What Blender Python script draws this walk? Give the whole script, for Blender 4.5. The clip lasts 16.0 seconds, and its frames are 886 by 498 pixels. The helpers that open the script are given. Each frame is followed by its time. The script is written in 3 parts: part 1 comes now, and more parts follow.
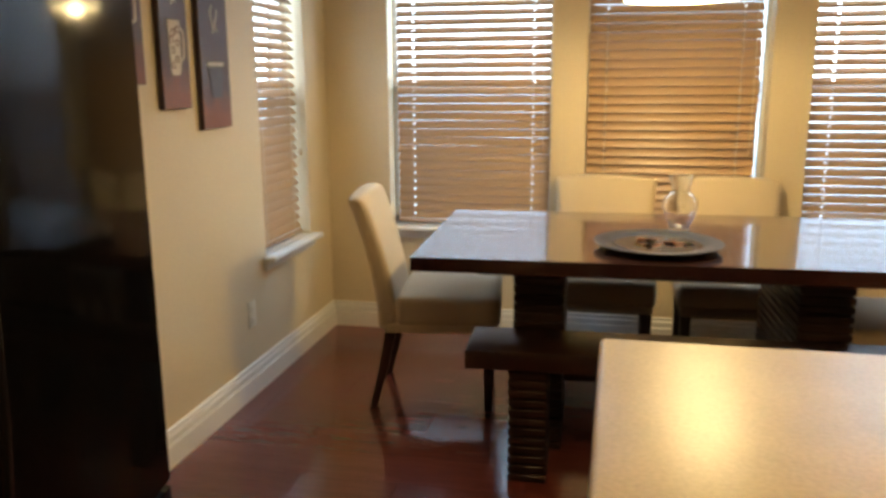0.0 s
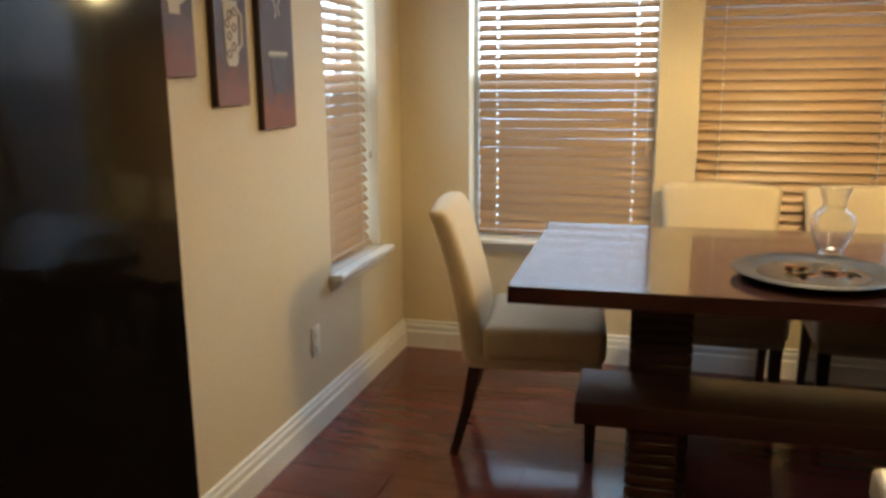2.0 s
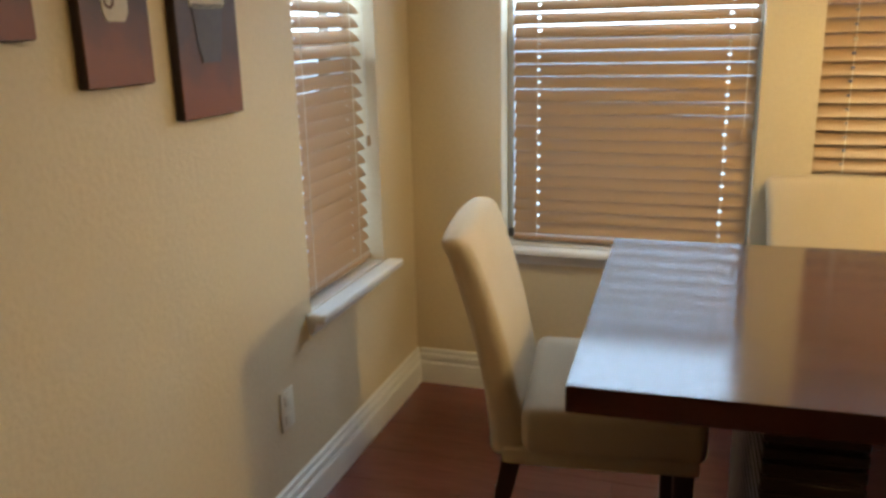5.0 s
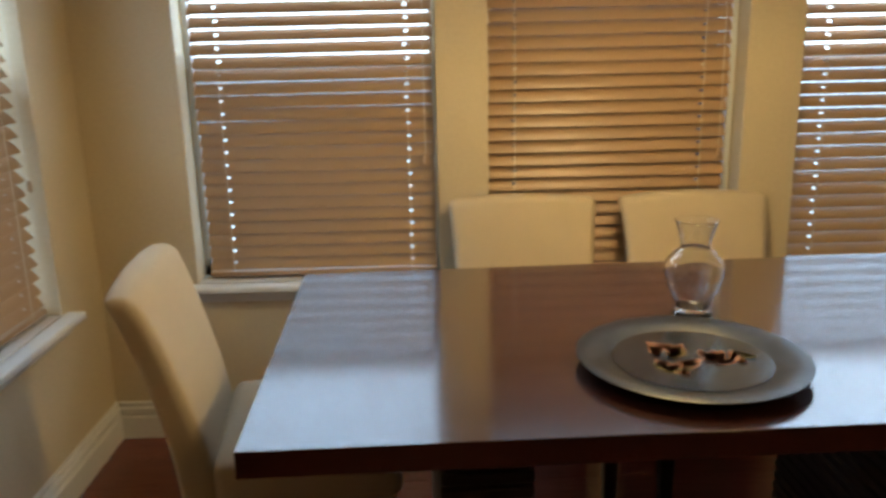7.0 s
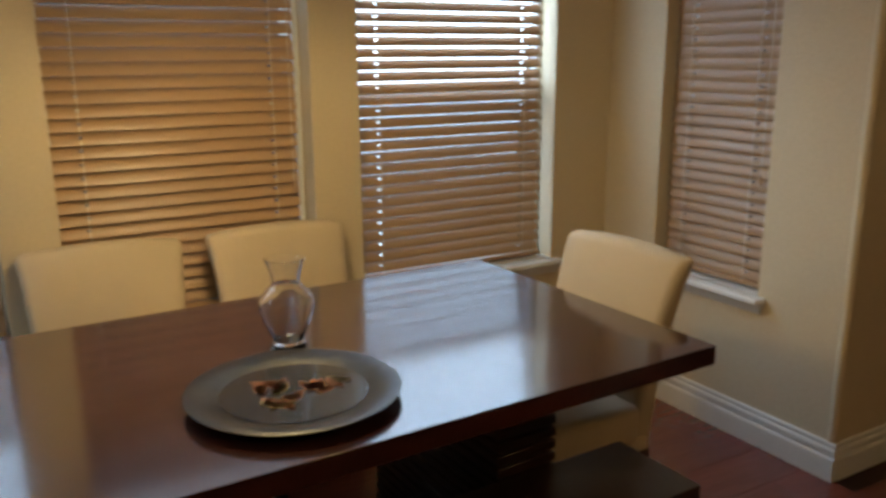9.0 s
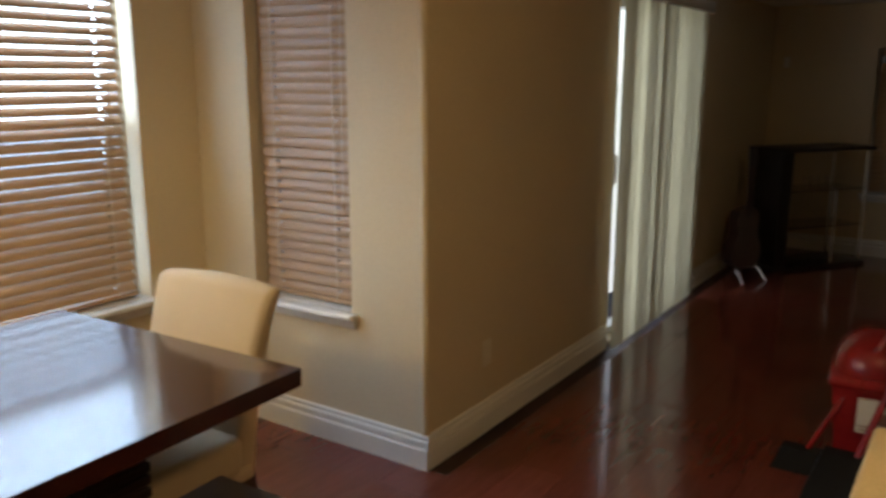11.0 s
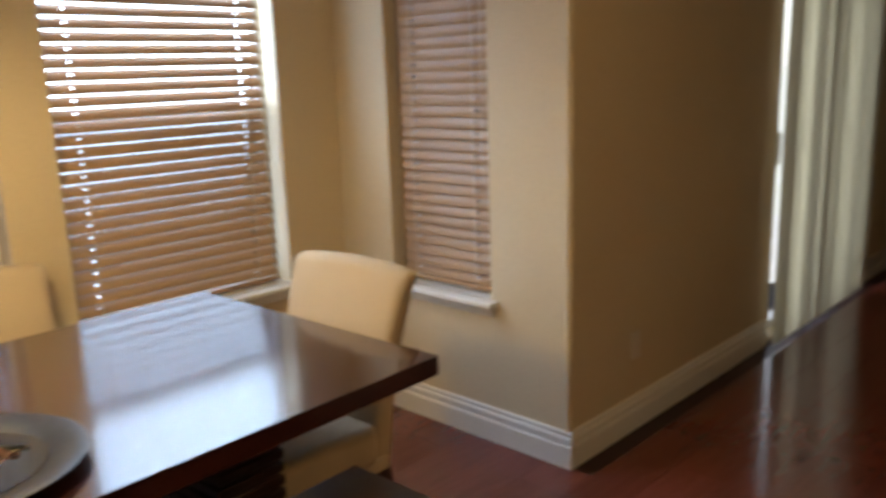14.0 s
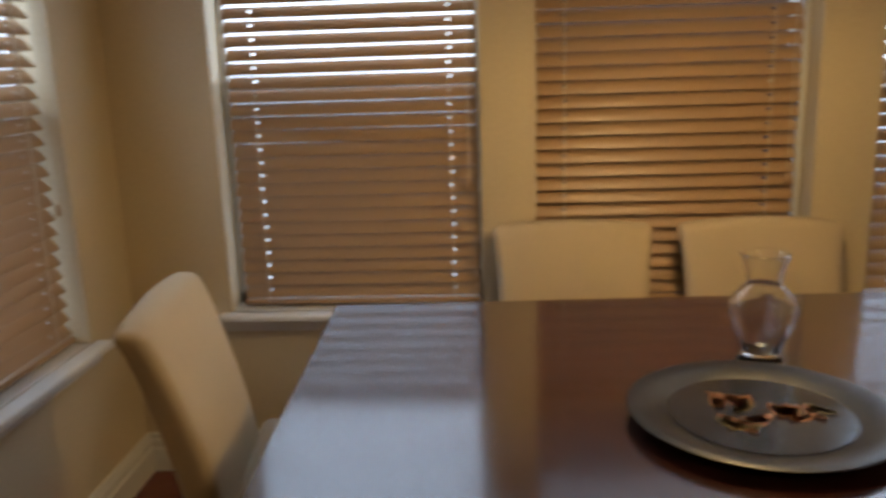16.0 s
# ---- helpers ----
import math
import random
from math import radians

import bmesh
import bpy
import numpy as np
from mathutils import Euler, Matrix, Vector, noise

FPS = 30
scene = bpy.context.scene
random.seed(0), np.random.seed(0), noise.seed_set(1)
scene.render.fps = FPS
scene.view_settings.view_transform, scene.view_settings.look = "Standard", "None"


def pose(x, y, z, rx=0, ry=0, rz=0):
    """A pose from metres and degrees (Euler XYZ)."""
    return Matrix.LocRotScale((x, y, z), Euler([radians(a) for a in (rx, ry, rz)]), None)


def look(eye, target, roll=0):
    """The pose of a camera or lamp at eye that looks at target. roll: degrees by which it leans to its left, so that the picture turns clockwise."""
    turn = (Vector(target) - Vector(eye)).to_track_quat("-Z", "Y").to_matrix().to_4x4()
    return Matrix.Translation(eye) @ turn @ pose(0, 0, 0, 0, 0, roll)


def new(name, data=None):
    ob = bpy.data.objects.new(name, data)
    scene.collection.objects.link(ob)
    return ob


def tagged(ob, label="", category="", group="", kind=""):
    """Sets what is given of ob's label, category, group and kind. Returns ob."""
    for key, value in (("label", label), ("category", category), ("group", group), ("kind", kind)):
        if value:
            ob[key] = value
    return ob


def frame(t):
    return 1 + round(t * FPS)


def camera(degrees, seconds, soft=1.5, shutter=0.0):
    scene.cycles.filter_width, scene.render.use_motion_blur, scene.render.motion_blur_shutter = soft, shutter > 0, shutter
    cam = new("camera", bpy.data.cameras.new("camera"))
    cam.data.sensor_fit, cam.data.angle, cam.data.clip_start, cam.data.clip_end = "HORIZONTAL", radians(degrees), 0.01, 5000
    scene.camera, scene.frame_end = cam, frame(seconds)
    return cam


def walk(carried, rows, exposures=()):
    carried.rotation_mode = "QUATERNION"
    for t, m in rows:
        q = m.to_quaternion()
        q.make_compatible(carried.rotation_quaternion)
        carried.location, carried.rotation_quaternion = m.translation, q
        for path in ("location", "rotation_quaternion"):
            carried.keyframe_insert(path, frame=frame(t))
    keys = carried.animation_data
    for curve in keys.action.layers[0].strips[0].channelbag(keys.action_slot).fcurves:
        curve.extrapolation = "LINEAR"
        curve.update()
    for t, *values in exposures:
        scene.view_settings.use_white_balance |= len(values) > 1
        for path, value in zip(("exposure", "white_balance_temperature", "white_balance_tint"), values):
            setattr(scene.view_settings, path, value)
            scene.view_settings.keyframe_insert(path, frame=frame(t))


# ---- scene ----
cam = camera(57.2, 16.0, soft=3.2, shutter=0.4)
PATH = [
    (0, (1.522, -4.166, 1.360), (1.112, -2.254, 0.944), -0.34),
    (0.5, (1.497, -4.134, 1.348), (0.968, -2.246, 0.951), -0.17),
    (1, (1.426, -4.050, 1.343), (0.875, -2.168, 0.953), -0.35),
    (1.5, (1.328, -3.893, 1.344), (0.797, -2.007, 0.946), -0.48),
    (2, (1.285, -3.719, 1.341), (0.742, -1.841, 0.920), -0.46),
    (2.5, (1.235, -3.524, 1.348), (0.665, -1.664, 0.884), -0.69),
    (3, (1.143, -3.324, 1.341), (0.541, -1.481, 0.847), -0.84),
    (3.2, (1.129, -3.258, 1.336), (0.497, -1.428, 0.834), -1.09),
    (5.3, (1.052, -2.762, 1.341), (0.451, -0.927, 0.819), -1.40),
    (5.5, (1.056, -2.737, 1.360), (0.531, -0.882, 0.829), -1.26),
    (6, (1.107, -2.718, 1.374), (0.749, -0.822, 0.848), -1.20),
    (6.5, (1.154, -2.754, 1.387), (0.981, -0.828, 0.877), -1.39),
    (7, (1.180, -2.738, 1.399), (1.196, -0.803, 0.892), -1.31),
    (7.5, (1.190, -2.761, 1.413), (1.434, -0.839, 0.916), -0.78),
    (8, (1.164, -2.768, 1.438), (1.673, -0.898, 0.943), -0.17),
    (8.5, (1.139, -2.763, 1.438), (1.904, -0.977, 0.964), -0.01),
    (9, (1.155, -2.777, 1.460), (2.128, -1.094, 0.990), -0.32),
    (9.5, (1.175, -2.816, 1.481), (2.334, -1.253, 1.018), -0.51),
    (10, (1.190, -2.837, 1.485), (2.531, -1.421, 1.041), -0.20),
    (10.2, (1.187, -2.869, 1.490), (2.580, -1.501, 1.054), -0.30),
    (12.3, (1.273, -2.929, 1.509), (3.091, -2.199, 1.105), 1.14),
    (12.5, (1.276, -2.926, 1.508), (3.092, -2.192, 1.104), 1.05),
    (13, (1.293, -2.912, 1.502), (3.065, -2.079, 1.094), 0.60),
    (13.5, (1.290, -2.886, 1.500), (2.944, -1.846, 1.069), -0.13),
    (14, (1.327, -2.805, 1.440), (2.736, -1.453, 1.010), -1.85),
    (14.5, (1.326, -2.717, 1.410), (2.412, -1.092, 0.983), -2.53),
    (15, (1.361, -2.657, 1.377), (2.039, -0.823, 0.957), -2.46),
    (15.5, (1.317, -2.610, 1.381), (1.574, -0.676, 0.943), -2.05),
    (16, (1.222, -2.576, 1.382), (1.100, -0.632, 0.929), -1.81),
]
walk(cam, [(t, look(eye, target, roll)) for t, eye, target, roll in PATH], [(0.0, 0.33, 6550, 10), (3.0, 0.28, 6250, 9), (6.0, -0.2, 6250, 9), (8.0, -0.54, 6450, 11), (10.0, -0.64, 6300, 12), (12.5, 0.8, 6300, 15), (14.0, -0.02, 6350, 16), (16.0, -0.98, 6900, 19)])

# ---- light ----
world = bpy.data.worlds.new("sky")
scene.world = world
world.use_nodes = True
sky = world.node_tree.nodes.new("ShaderNodeTexSky")
sky.sky_type, sky.sun_disc = "NISHITA", False
sky.sun_elevation, sky.sun_rotation = radians(48), radians(200)
background = world.node_tree.nodes["Background"]
background.inputs["Strength"].default_value = 0.13
world.node_tree.links.new(sky.outputs[0], background.inputs["Color"])
sun = new("sun", bpy.data.lights.new("sun", "SUN"))
sun.data.energy, sun.data.angle, sun.data.color = 2.5, radians(0.5), (1.0, 0.95, 0.88)
sun.matrix_world = look((0, -20, 22), (0, 0, 0)) @ pose(0, 0, 0)


def lamp(name, at, watts, colour, radius):
    ob = new(name, bpy.data.lights.new(name, "POINT"))
    ob.data.energy, ob.data.color, ob.data.shadow_soft_size = watts, colour, radius
    ob.location = at
    return ob


PENDANT = (1.73, -0.90, 1.632)
lamp("pendant_bulb", (PENDANT[0], PENDANT[1], PENDANT[2] + 0.03), 26, (1.0, 0.735, 0.34), 0.05)
lamp("kitchen_bulb", (2.3, -3.3, 2.26), 25, (1.0, 0.66, 0.27), 0.12)


def window_light(name, at, size, watts, facing):
    """Sky light that comes in at a window's opening."""
    ob = new(name, bpy.data.lights.new(name, "AREA"))
    ob.data.shape, ob.data.size, ob.data.size_y = "RECTANGLE", size[0], size[1]
    ob.data.energy, ob.data.color = watts, (0.58, 0.78, 1.0)
    ob.matrix_world = look(at, facing)
    return ob


# ---- materials ----
def nodes_of(name):
    m = bpy.data.materials.new(name)
    m.use_nodes = True
    return m, m.node_tree, m.node_tree.nodes["Principled BSDF"]


def coordinates(tree, scale):
    t, k = tree.nodes.new("ShaderNodeTexCoord"), tree.nodes.new("ShaderNodeMapping")
    k.inputs["Scale"].default_value = scale
    tree.links.new(t.outputs["Object"], k.inputs["Vector"])
    return k.outputs[0]


def noise_at(tree, vector, scale, detail=5.0):
    n = tree.nodes.new("ShaderNodeTexNoise")
    n.inputs["Scale"].default_value, n.inputs["Detail"].default_value = scale, detail
    tree.links.new(vector, n.inputs["Vector"])
    return n.outputs["Fac"]


def ramp(tree, fac, a, b, lo=0.3, hi=0.7):
    r = tree.nodes.new("ShaderNodeValToRGB")
    r.color_ramp.elements[0].color, r.color_ramp.elements[1].color = (*a, 1), (*b, 1)
    r.color_ramp.elements[0].position, r.color_ramp.elements[1].position = lo, hi
    tree.links.new(fac, r.inputs[0])
    return r.outputs[0]


def surface(name, a, b, rough=0.5, metal=0.0, fine=60.0, coarse=2.0, bump=0.1, stretch=(1, 1, 1), gloss=0.5, coat=0.0, vary=0.0):
    """A procedural surface: a coarse and a fine variation between two colours, uneven gloss and a fine relief."""
    m, tree, p = nodes_of(name)
    v = coordinates(tree, stretch)
    big, small = noise_at(tree, v, coarse, 3.0), noise_at(tree, v, fine)
    mix = tree.nodes.new("ShaderNodeMath")
    mix.operation = "MULTIPLY_ADD"
    mix.inputs[1].default_value = 0.5
    half = tree.nodes.new("ShaderNodeMath")
    half.operation, half.inputs[1].default_value = "MULTIPLY", 0.5
    tree.links.new(big, half.inputs[0])
    tree.links.new(small, mix.inputs[0])
    tree.links.new(half.outputs[0], mix.inputs[2])
    colour = ramp(tree, mix.outputs[0], a, b)
    if vary:
        info, hsv = tree.nodes.new("ShaderNodeObjectInfo"), tree.nodes.new("ShaderNodeHueSaturation")
        span = tree.nodes.new("ShaderNodeMapRange")
        span.inputs["To Min"].default_value, span.inputs["To Max"].default_value = 1 - vary, 1 + vary
        tree.links.new(info.outputs["Random"], span.inputs["Value"])
        tree.links.new(span.outputs[0], hsv.inputs["Value"])
        tree.links.new(colour, hsv.inputs["Color"])
        colour = hsv.outputs[0]
    tree.links.new(colour, p.inputs["Base Color"])
    r = tree.nodes.new("ShaderNodeMapRange")
    r.inputs["To Min"].default_value, r.inputs["To Max"].default_value = rough * 0.8, min(1, rough * 1.25)
    tree.links.new(big, r.inputs["Value"])
    tree.links.new(r.outputs[0], p.inputs["Roughness"])
    p.inputs["Metallic"].default_value = metal
    p.inputs["Specular IOR Level"].default_value = gloss
    p.inputs["Coat Weight"].default_value = coat
    p.inputs["Coat Roughness"].default_value = 0.08
    if bump:
        b_ = tree.nodes.new("ShaderNodeBump")
        b_.inputs["Strength"].default_value, b_.inputs["Distance"].default_value = bump, 0.004
        tree.links.new(small, b_.inputs["Height"])
        tree.links.new(b_.outputs[0], p.inputs["Normal"])
    return m


def see_through(name, colour, clear, rough=0.5, thin=0.0):
    """Cloth or vane that lets part of the light through."""
    m, tree, p = nodes_of(name)
    p.inputs["Base Color"].default_value, p.inputs["Roughness"].default_value = (*colour, 1), rough
    t, s = tree.nodes.new("ShaderNodeBsdfTranslucent"), tree.nodes.new("ShaderNodeMixShader")
    t.inputs["Color"].default_value = (*colour, 1)
    s.inputs[0].default_value = clear
    tree.links.new(p.outputs[0], s.inputs[1])
    tree.links.new(t.outputs[0], s.inputs[2])
    last = s
    if thin:
        h, q = tree.nodes.new("ShaderNodeBsdfTransparent"), tree.nodes.new("ShaderNodeMixShader")
        q.inputs[0].default_value = thin
        tree.links.new(s.outputs[0], q.inputs[1])
        tree.links.new(h.outputs[0], q.inputs[2])
        last = q
    tree.links.new(last.outputs[0], tree.nodes["Material Output"].inputs["Surface"])
    return m


def glass(name, tint=(1, 1, 1), ior=1.45):
    m, tree, p = nodes_of(name)
    p.inputs["Base Color"].default_value = (*tint, 1)
    p.inputs["Transmission Weight"].default_value, p.inputs["Roughness"].default_value, p.inputs["IOR"].default_value = 1.0, 0.01, ior
    return m


def glow(name, colour, strength):
    m, tree, p = nodes_of(name)
    p.inputs["Base Color"].default_value = (0.8, 0.78, 0.7, 1)
    p.inputs["Emission Color"].default_value, p.inputs["Emission Strength"].default_value = (*colour, 1), strength
    return m


WALL = surface("wall_paint", (0.60, 0.49, 0.32), (0.67, 0.56, 0.38), 0.6, fine=75, coarse=1.2, bump=0.32)
CEILING = surface("ceiling_paint", (0.72, 0.70, 0.64), (0.78, 0.76, 0.70), 0.8, fine=120, bump=0.3)
TRIM = surface("white_trim_paint", (0.72, 0.70, 0.66), (0.80, 0.79, 0.75), 0.35, fine=80, bump=0.03)
PLANK = surface("cherry_floor", (0.115, 0.024, 0.016), (0.19, 0.045, 0.030), 0.17, fine=9, coarse=1.4, bump=0.02, stretch=(1.2, 16, 1), coat=0.35, vary=0.10)
SUBFLOOR = surface("floor_joint", (0.03, 0.01, 0.008), (0.04, 0.014, 0.01), 0.5)
ESPRESSO = surface("espresso_wood", (0.026, 0.008, 0.006), (0.042, 0.012, 0.008), 0.17, fine=12, coarse=1.5, bump=0.0, stretch=(1.2, 9, 3), gloss=0.7, coat=0.7)
DARKWOOD = surface("dark_leg_wood", (0.018, 0.008, 0.006), (0.032, 0.013, 0.009), 0.35, fine=30, stretch=(6, 6, 1))
FABRIC = surface("cream_fabric", (0.48, 0.385, 0.255), (0.58, 0.47, 0.325), 0.92, fine=420, coarse=3, bump=0.35, gloss=0.2)
SLAT = see_through("tan_blind_slat", (0.42, 0.265, 0.145), 0.07, 0.36)
CORD = surface("blind_cord", (0.6, 0.55, 0.45), (0.7, 0.64, 0.52), 0.8)
SCREEN = see_through("insect_screen_or_dimmer", (0.05, 0.05, 0.05), 0.0, 0.8, 0.58)
# unseen dark sheet, added only to dim windows 2, 5 and 6
DIMMER = see_through("added_window_dimmer", (0.06, 0.055, 0.05), 0.0, 0.8, 0.22)
VANE = see_through("cream_vane", (0.70, 0.67, 0.53), 0.42, 0.6)
VINYL = surface("white_vinyl", (0.74, 0.75, 0.75), (0.80, 0.81, 0.80), 0.3, bump=0.0)
PANE = glass("window_glass", (0.96, 0.98, 0.98), 1.2)
VASE = glass("clear_vase_glass", (0.98, 0.99, 0.99), 1.45)
BLACKGLOSS = surface("black_fridge_gloss", (0.003, 0.003, 0.003), (0.006, 0.005, 0.005), 0.09, fine=300, bump=0.004, gloss=0.16)
BLACK = surface("black_plastic", (0.012, 0.011, 0.011), (0.022, 0.020, 0.019), 0.42)
HANDLE = surface("black_handle_enamel", (0.006, 0.006, 0.006), (0.012, 0.011, 0.010), 0.18, bump=0.0)
MATTE = surface("matte_black_plastic", (0.008, 0.008, 0.008), (0.014, 0.013, 0.013), 0.75, gloss=0.15)
CHROME = surface("chrome", (0.62, 0.60, 0.56), (0.72, 0.70, 0.66), 0.12, metal=1.0, bump=0.0)
GRANITE = surface("tan_countertop", (0.48, 0.37, 0.18), (0.68, 0.54, 0.30), 0.38, fine=140, coarse=7, bump=0.0)
CABINET = surface("oak_cabinet", (0.22, 0.095, 0.035), (0.32, 0.15, 0.06), 0.4, fine=14, stretch=(14, 14, 1))
ISLANDWOOD = surface("dark_island_panel", (0.05, 0.022, 0.012), (0.085, 0.038, 0.02), 0.4, fine=14, stretch=(14, 14, 1))
RED = surface("red_plastic", (0.24, 0.012, 0.014), (0.32, 0.02, 0.02), 0.22, bump=0.02)
PAPER = surface("white_paper", (0.74, 0.72, 0.66), (0.82, 0.80, 0.74), 0.9, fine=60, bump=0.3)
LABEL = surface("label_white", (0.66, 0.62, 0.5), (0.74, 0.70, 0.58), 0.5)
LABELRED = surface("label_ink", (0.25, 0.12, 0.08), (0.32, 0.16, 0.1), 0.5)
LABELYEL = surface("label_yellow", (0.62, 0.45, 0.08), (0.7, 0.52, 0.1), 0.5)
PEWTER = surface("dark_pewter", (0.022, 0.022, 0.022), (0.042, 0.042, 0.043), 0.36, metal=0.75, fine=40, coarse=6, bump=0.05)
PLATEIN = surface("pewter_well", (0.045, 0.048, 0.052), (0.085, 0.09, 0.095), 0.2, metal=0.8, fine=30, coarse=8, bump=0.05)
COPPERY = surface("copper_leaf", (0.50, 0.20, 0.09), (0.64, 0.32, 0.17), 0.45, metal=0.3)
OLIVE = surface("olive_leaf", (0.26, 0.19, 0.07), (0.36, 0.26, 0.11), 0.4, metal=0.5)
SHADE = glow("pendant_shade_glass", (1.0, 0.76, 0.38), 9.0)
DIFFUSER = glow("lit_diffuser", (1.0, 0.80, 0.48), 7.0)


def painted_canvas(name):
    """Cloudy paint that turns from a smoky violet brown to copper brown near the canvas's foot."""
    m, tree, p = nodes_of(name)
    v = coordinates(tree, (1, 1, 1))
    cloud, grain = noise_at(tree, v, 7.0, 4.0), noise_at(tree, v, 160.0)
    axes = tree.nodes.new("ShaderNodeSeparateXYZ")
    tree.links.new(v, axes.inputs[0])
    height = tree.nodes.new("ShaderNodeMath")
    height.operation, height.inputs[1].default_value = "MULTIPLY_ADD", 3.0
    tree.links.new(axes.outputs["Z"], height.inputs[0])
    tree.links.new(cloud, height.inputs[2])
    tree.links.new(ramp(tree, height.outputs[0], (0.21, 0.072, 0.036), (0.085, 0.050, 0.043), 0.62, 1.15), p.inputs["Base Color"])
    p.inputs["Roughness"].default_value = 0.55
    weave = tree.nodes.new("ShaderNodeBump")
    weave.inputs["Strength"].default_value, weave.inputs["Distance"].default_value = 0.2, 0.002
    tree.links.new(grain, weave.inputs["Height"])
    tree.links.new(weave.outputs[0], p.inputs["Normal"])
    return m


CANVAS = painted_canvas("brown_canvas")
CANVASEDGE = surface("canvas_edge", (0.02, 0.009, 0.006), (0.035, 0.014, 0.01), 0.6)
PAINTCREAM = surface("cream_paint", (0.50, 0.42, 0.28), (0.62, 0.53, 0.38), 0.6, fine=60)
PAINTBLUE = surface("slate_blue_paint", (0.07, 0.06, 0.065), (0.11, 0.095, 0.10), 0.6, fine=60)
PAINTBROWN = surface("brown_paint", (0.12, 0.05, 0.03), (0.16, 0.07, 0.04), 0.6)
OUTLETM = surface("ivory_plate", (0.66, 0.60, 0.48), (0.72, 0.66, 0.54), 0.4, bump=0.0)
SPRUCE = surface("guitar_top", (0.07, 0.05, 0.045), (0.12, 0.09, 0.08), 0.12, coat=0.4)
GRASS = surface("lawn", (0.05, 0.09, 0.025), (0.09, 0.14, 0.04), 0.9, fine=30, coarse=0.6)


# ---- building blocks ----
def part(name, bm, material, parent=None, label="", smooth=True):
    me = bpy.data.meshes.new(name)
    bm.normal_update()
    bm.to_mesh(me)
    bm.free()
    me.materials.append(material)
    if smooth:
        for f in me.polygons:
            f.use_smooth = True
        me.set_sharp_from_angle(angle=radians(38))
    ob = new(name, me)
    ob.parent = parent
    if label:
        ob["label"] = label
    return ob


def thing(name, at, label, category, group="", turn=0.0):
    e = new(name)
    e.empty_display_size = 0.1
    e.matrix_world = pose(*at, 0, 0, turn)
    return tagged(e, label, category, group)


def put_box(bm, lo, hi, bevel=0.0, steps=2):
    sub = bmesh.new()
    bmesh.ops.create_cube(sub, size=1.0)
    for v in sub.verts:
        v.co = Vector([(a + b) / 2 + c * (b - a) for a, b, c in zip(lo, hi, v.co)])
    if bevel:
        bmesh.ops.bevel(sub, geom=sub.edges[:], offset=bevel, segments=steps, affect="EDGES", profile=0.5)
    me = bpy.data.meshes.new("tmp")
    sub.to_mesh(me)
    sub.free()
    bm.from_mesh(me)
    bpy.data.meshes.remove(me)
    return bm


def box(lo, hi, bevel=0.0, steps=2):
    return put_box(bmesh.new(), lo, hi, bevel, steps)


def spun(profile, steps=48, cx=0.0, cy=0.0):
    """A turned body from (radius, height) pairs."""
    bm = bmesh.new()
    rings = []
    for r, z in profile:
        rings.append([bm.verts.new((cx + r * math.cos(2 * math.pi * k / steps), cy + r * math.sin(2 * math.pi * k / steps), z)) for k in range(steps)])
    for a, b in zip(rings, rings[1:]):
        for k in range(steps):
            bm.faces.new((a[k], a[(k + 1) % steps], b[(k + 1) % steps], b[k]))
    if profile[0][0] > 1e-4:
        bm.faces.new(list(reversed(rings[0])))
    if profile[-1][0] > 1e-4:
        bm.faces.new(rings[-1])
    bmesh.ops.remove_doubles(bm, verts=bm.verts[:], dist=1e-5)
    return bm


def tube(points, radius, steps=10):
    """A round bar along points."""
    bm = bmesh.new()
    pts = [Vector(p) for p in points]
    rings = []
    for i, p in enumerate(pts):
        d = (pts[min(i + 1, len(pts) - 1)] - pts[max(i - 1, 0)]).normalized()
        u = d.orthogonal().normalized() if not rings else (side - d * side.dot(d)).normalized()
        side, w = u, d.cross(u)
        r = radius[i] if isinstance(radius, (list, tuple)) else radius
        rings.append([bm.verts.new(p + (u * math.cos(a) + w * math.sin(a)) * r) for a in [2 * math.pi * k / steps for k in range(steps)]])
    for a, b in zip(rings, rings[1:]):
        for k in range(steps):
            bm.faces.new((a[k], a[(k + 1) % steps], b[(k + 1) % steps], b[k]))
    bm.faces.new(list(reversed(rings[0])))
    bm.faces.new(rings[-1])
    return bm


def loft(sections, bevel=0.0):
    """Rectangles (x0, x1, y0, y1, z) joined one above the other."""
    bm = bmesh.new()
    rings = [[bm.verts.new(c) for c in ((x0, y0, z), (x1, y0, z), (x1, y1, z), (x0, y1, z))] for x0, x1, y0, y1, z in sections]
    for a, b in zip(rings, rings[1:]):
        for k in range(4):
            bm.faces.new((a[k], a[(k + 1) % 4], b[(k + 1) % 4], b[k]))
    bm.faces.new(list(reversed(rings[0])))
    bm.faces.new(rings[-1])
    if bevel:
        hard = [e for e in bm.edges if e.is_manifold and e.calc_face_angle() > 0.7]
        bmesh.ops.bevel(bm, geom=hard, offset=bevel, segments=3, affect="EDGES", profile=0.5)
    return bm


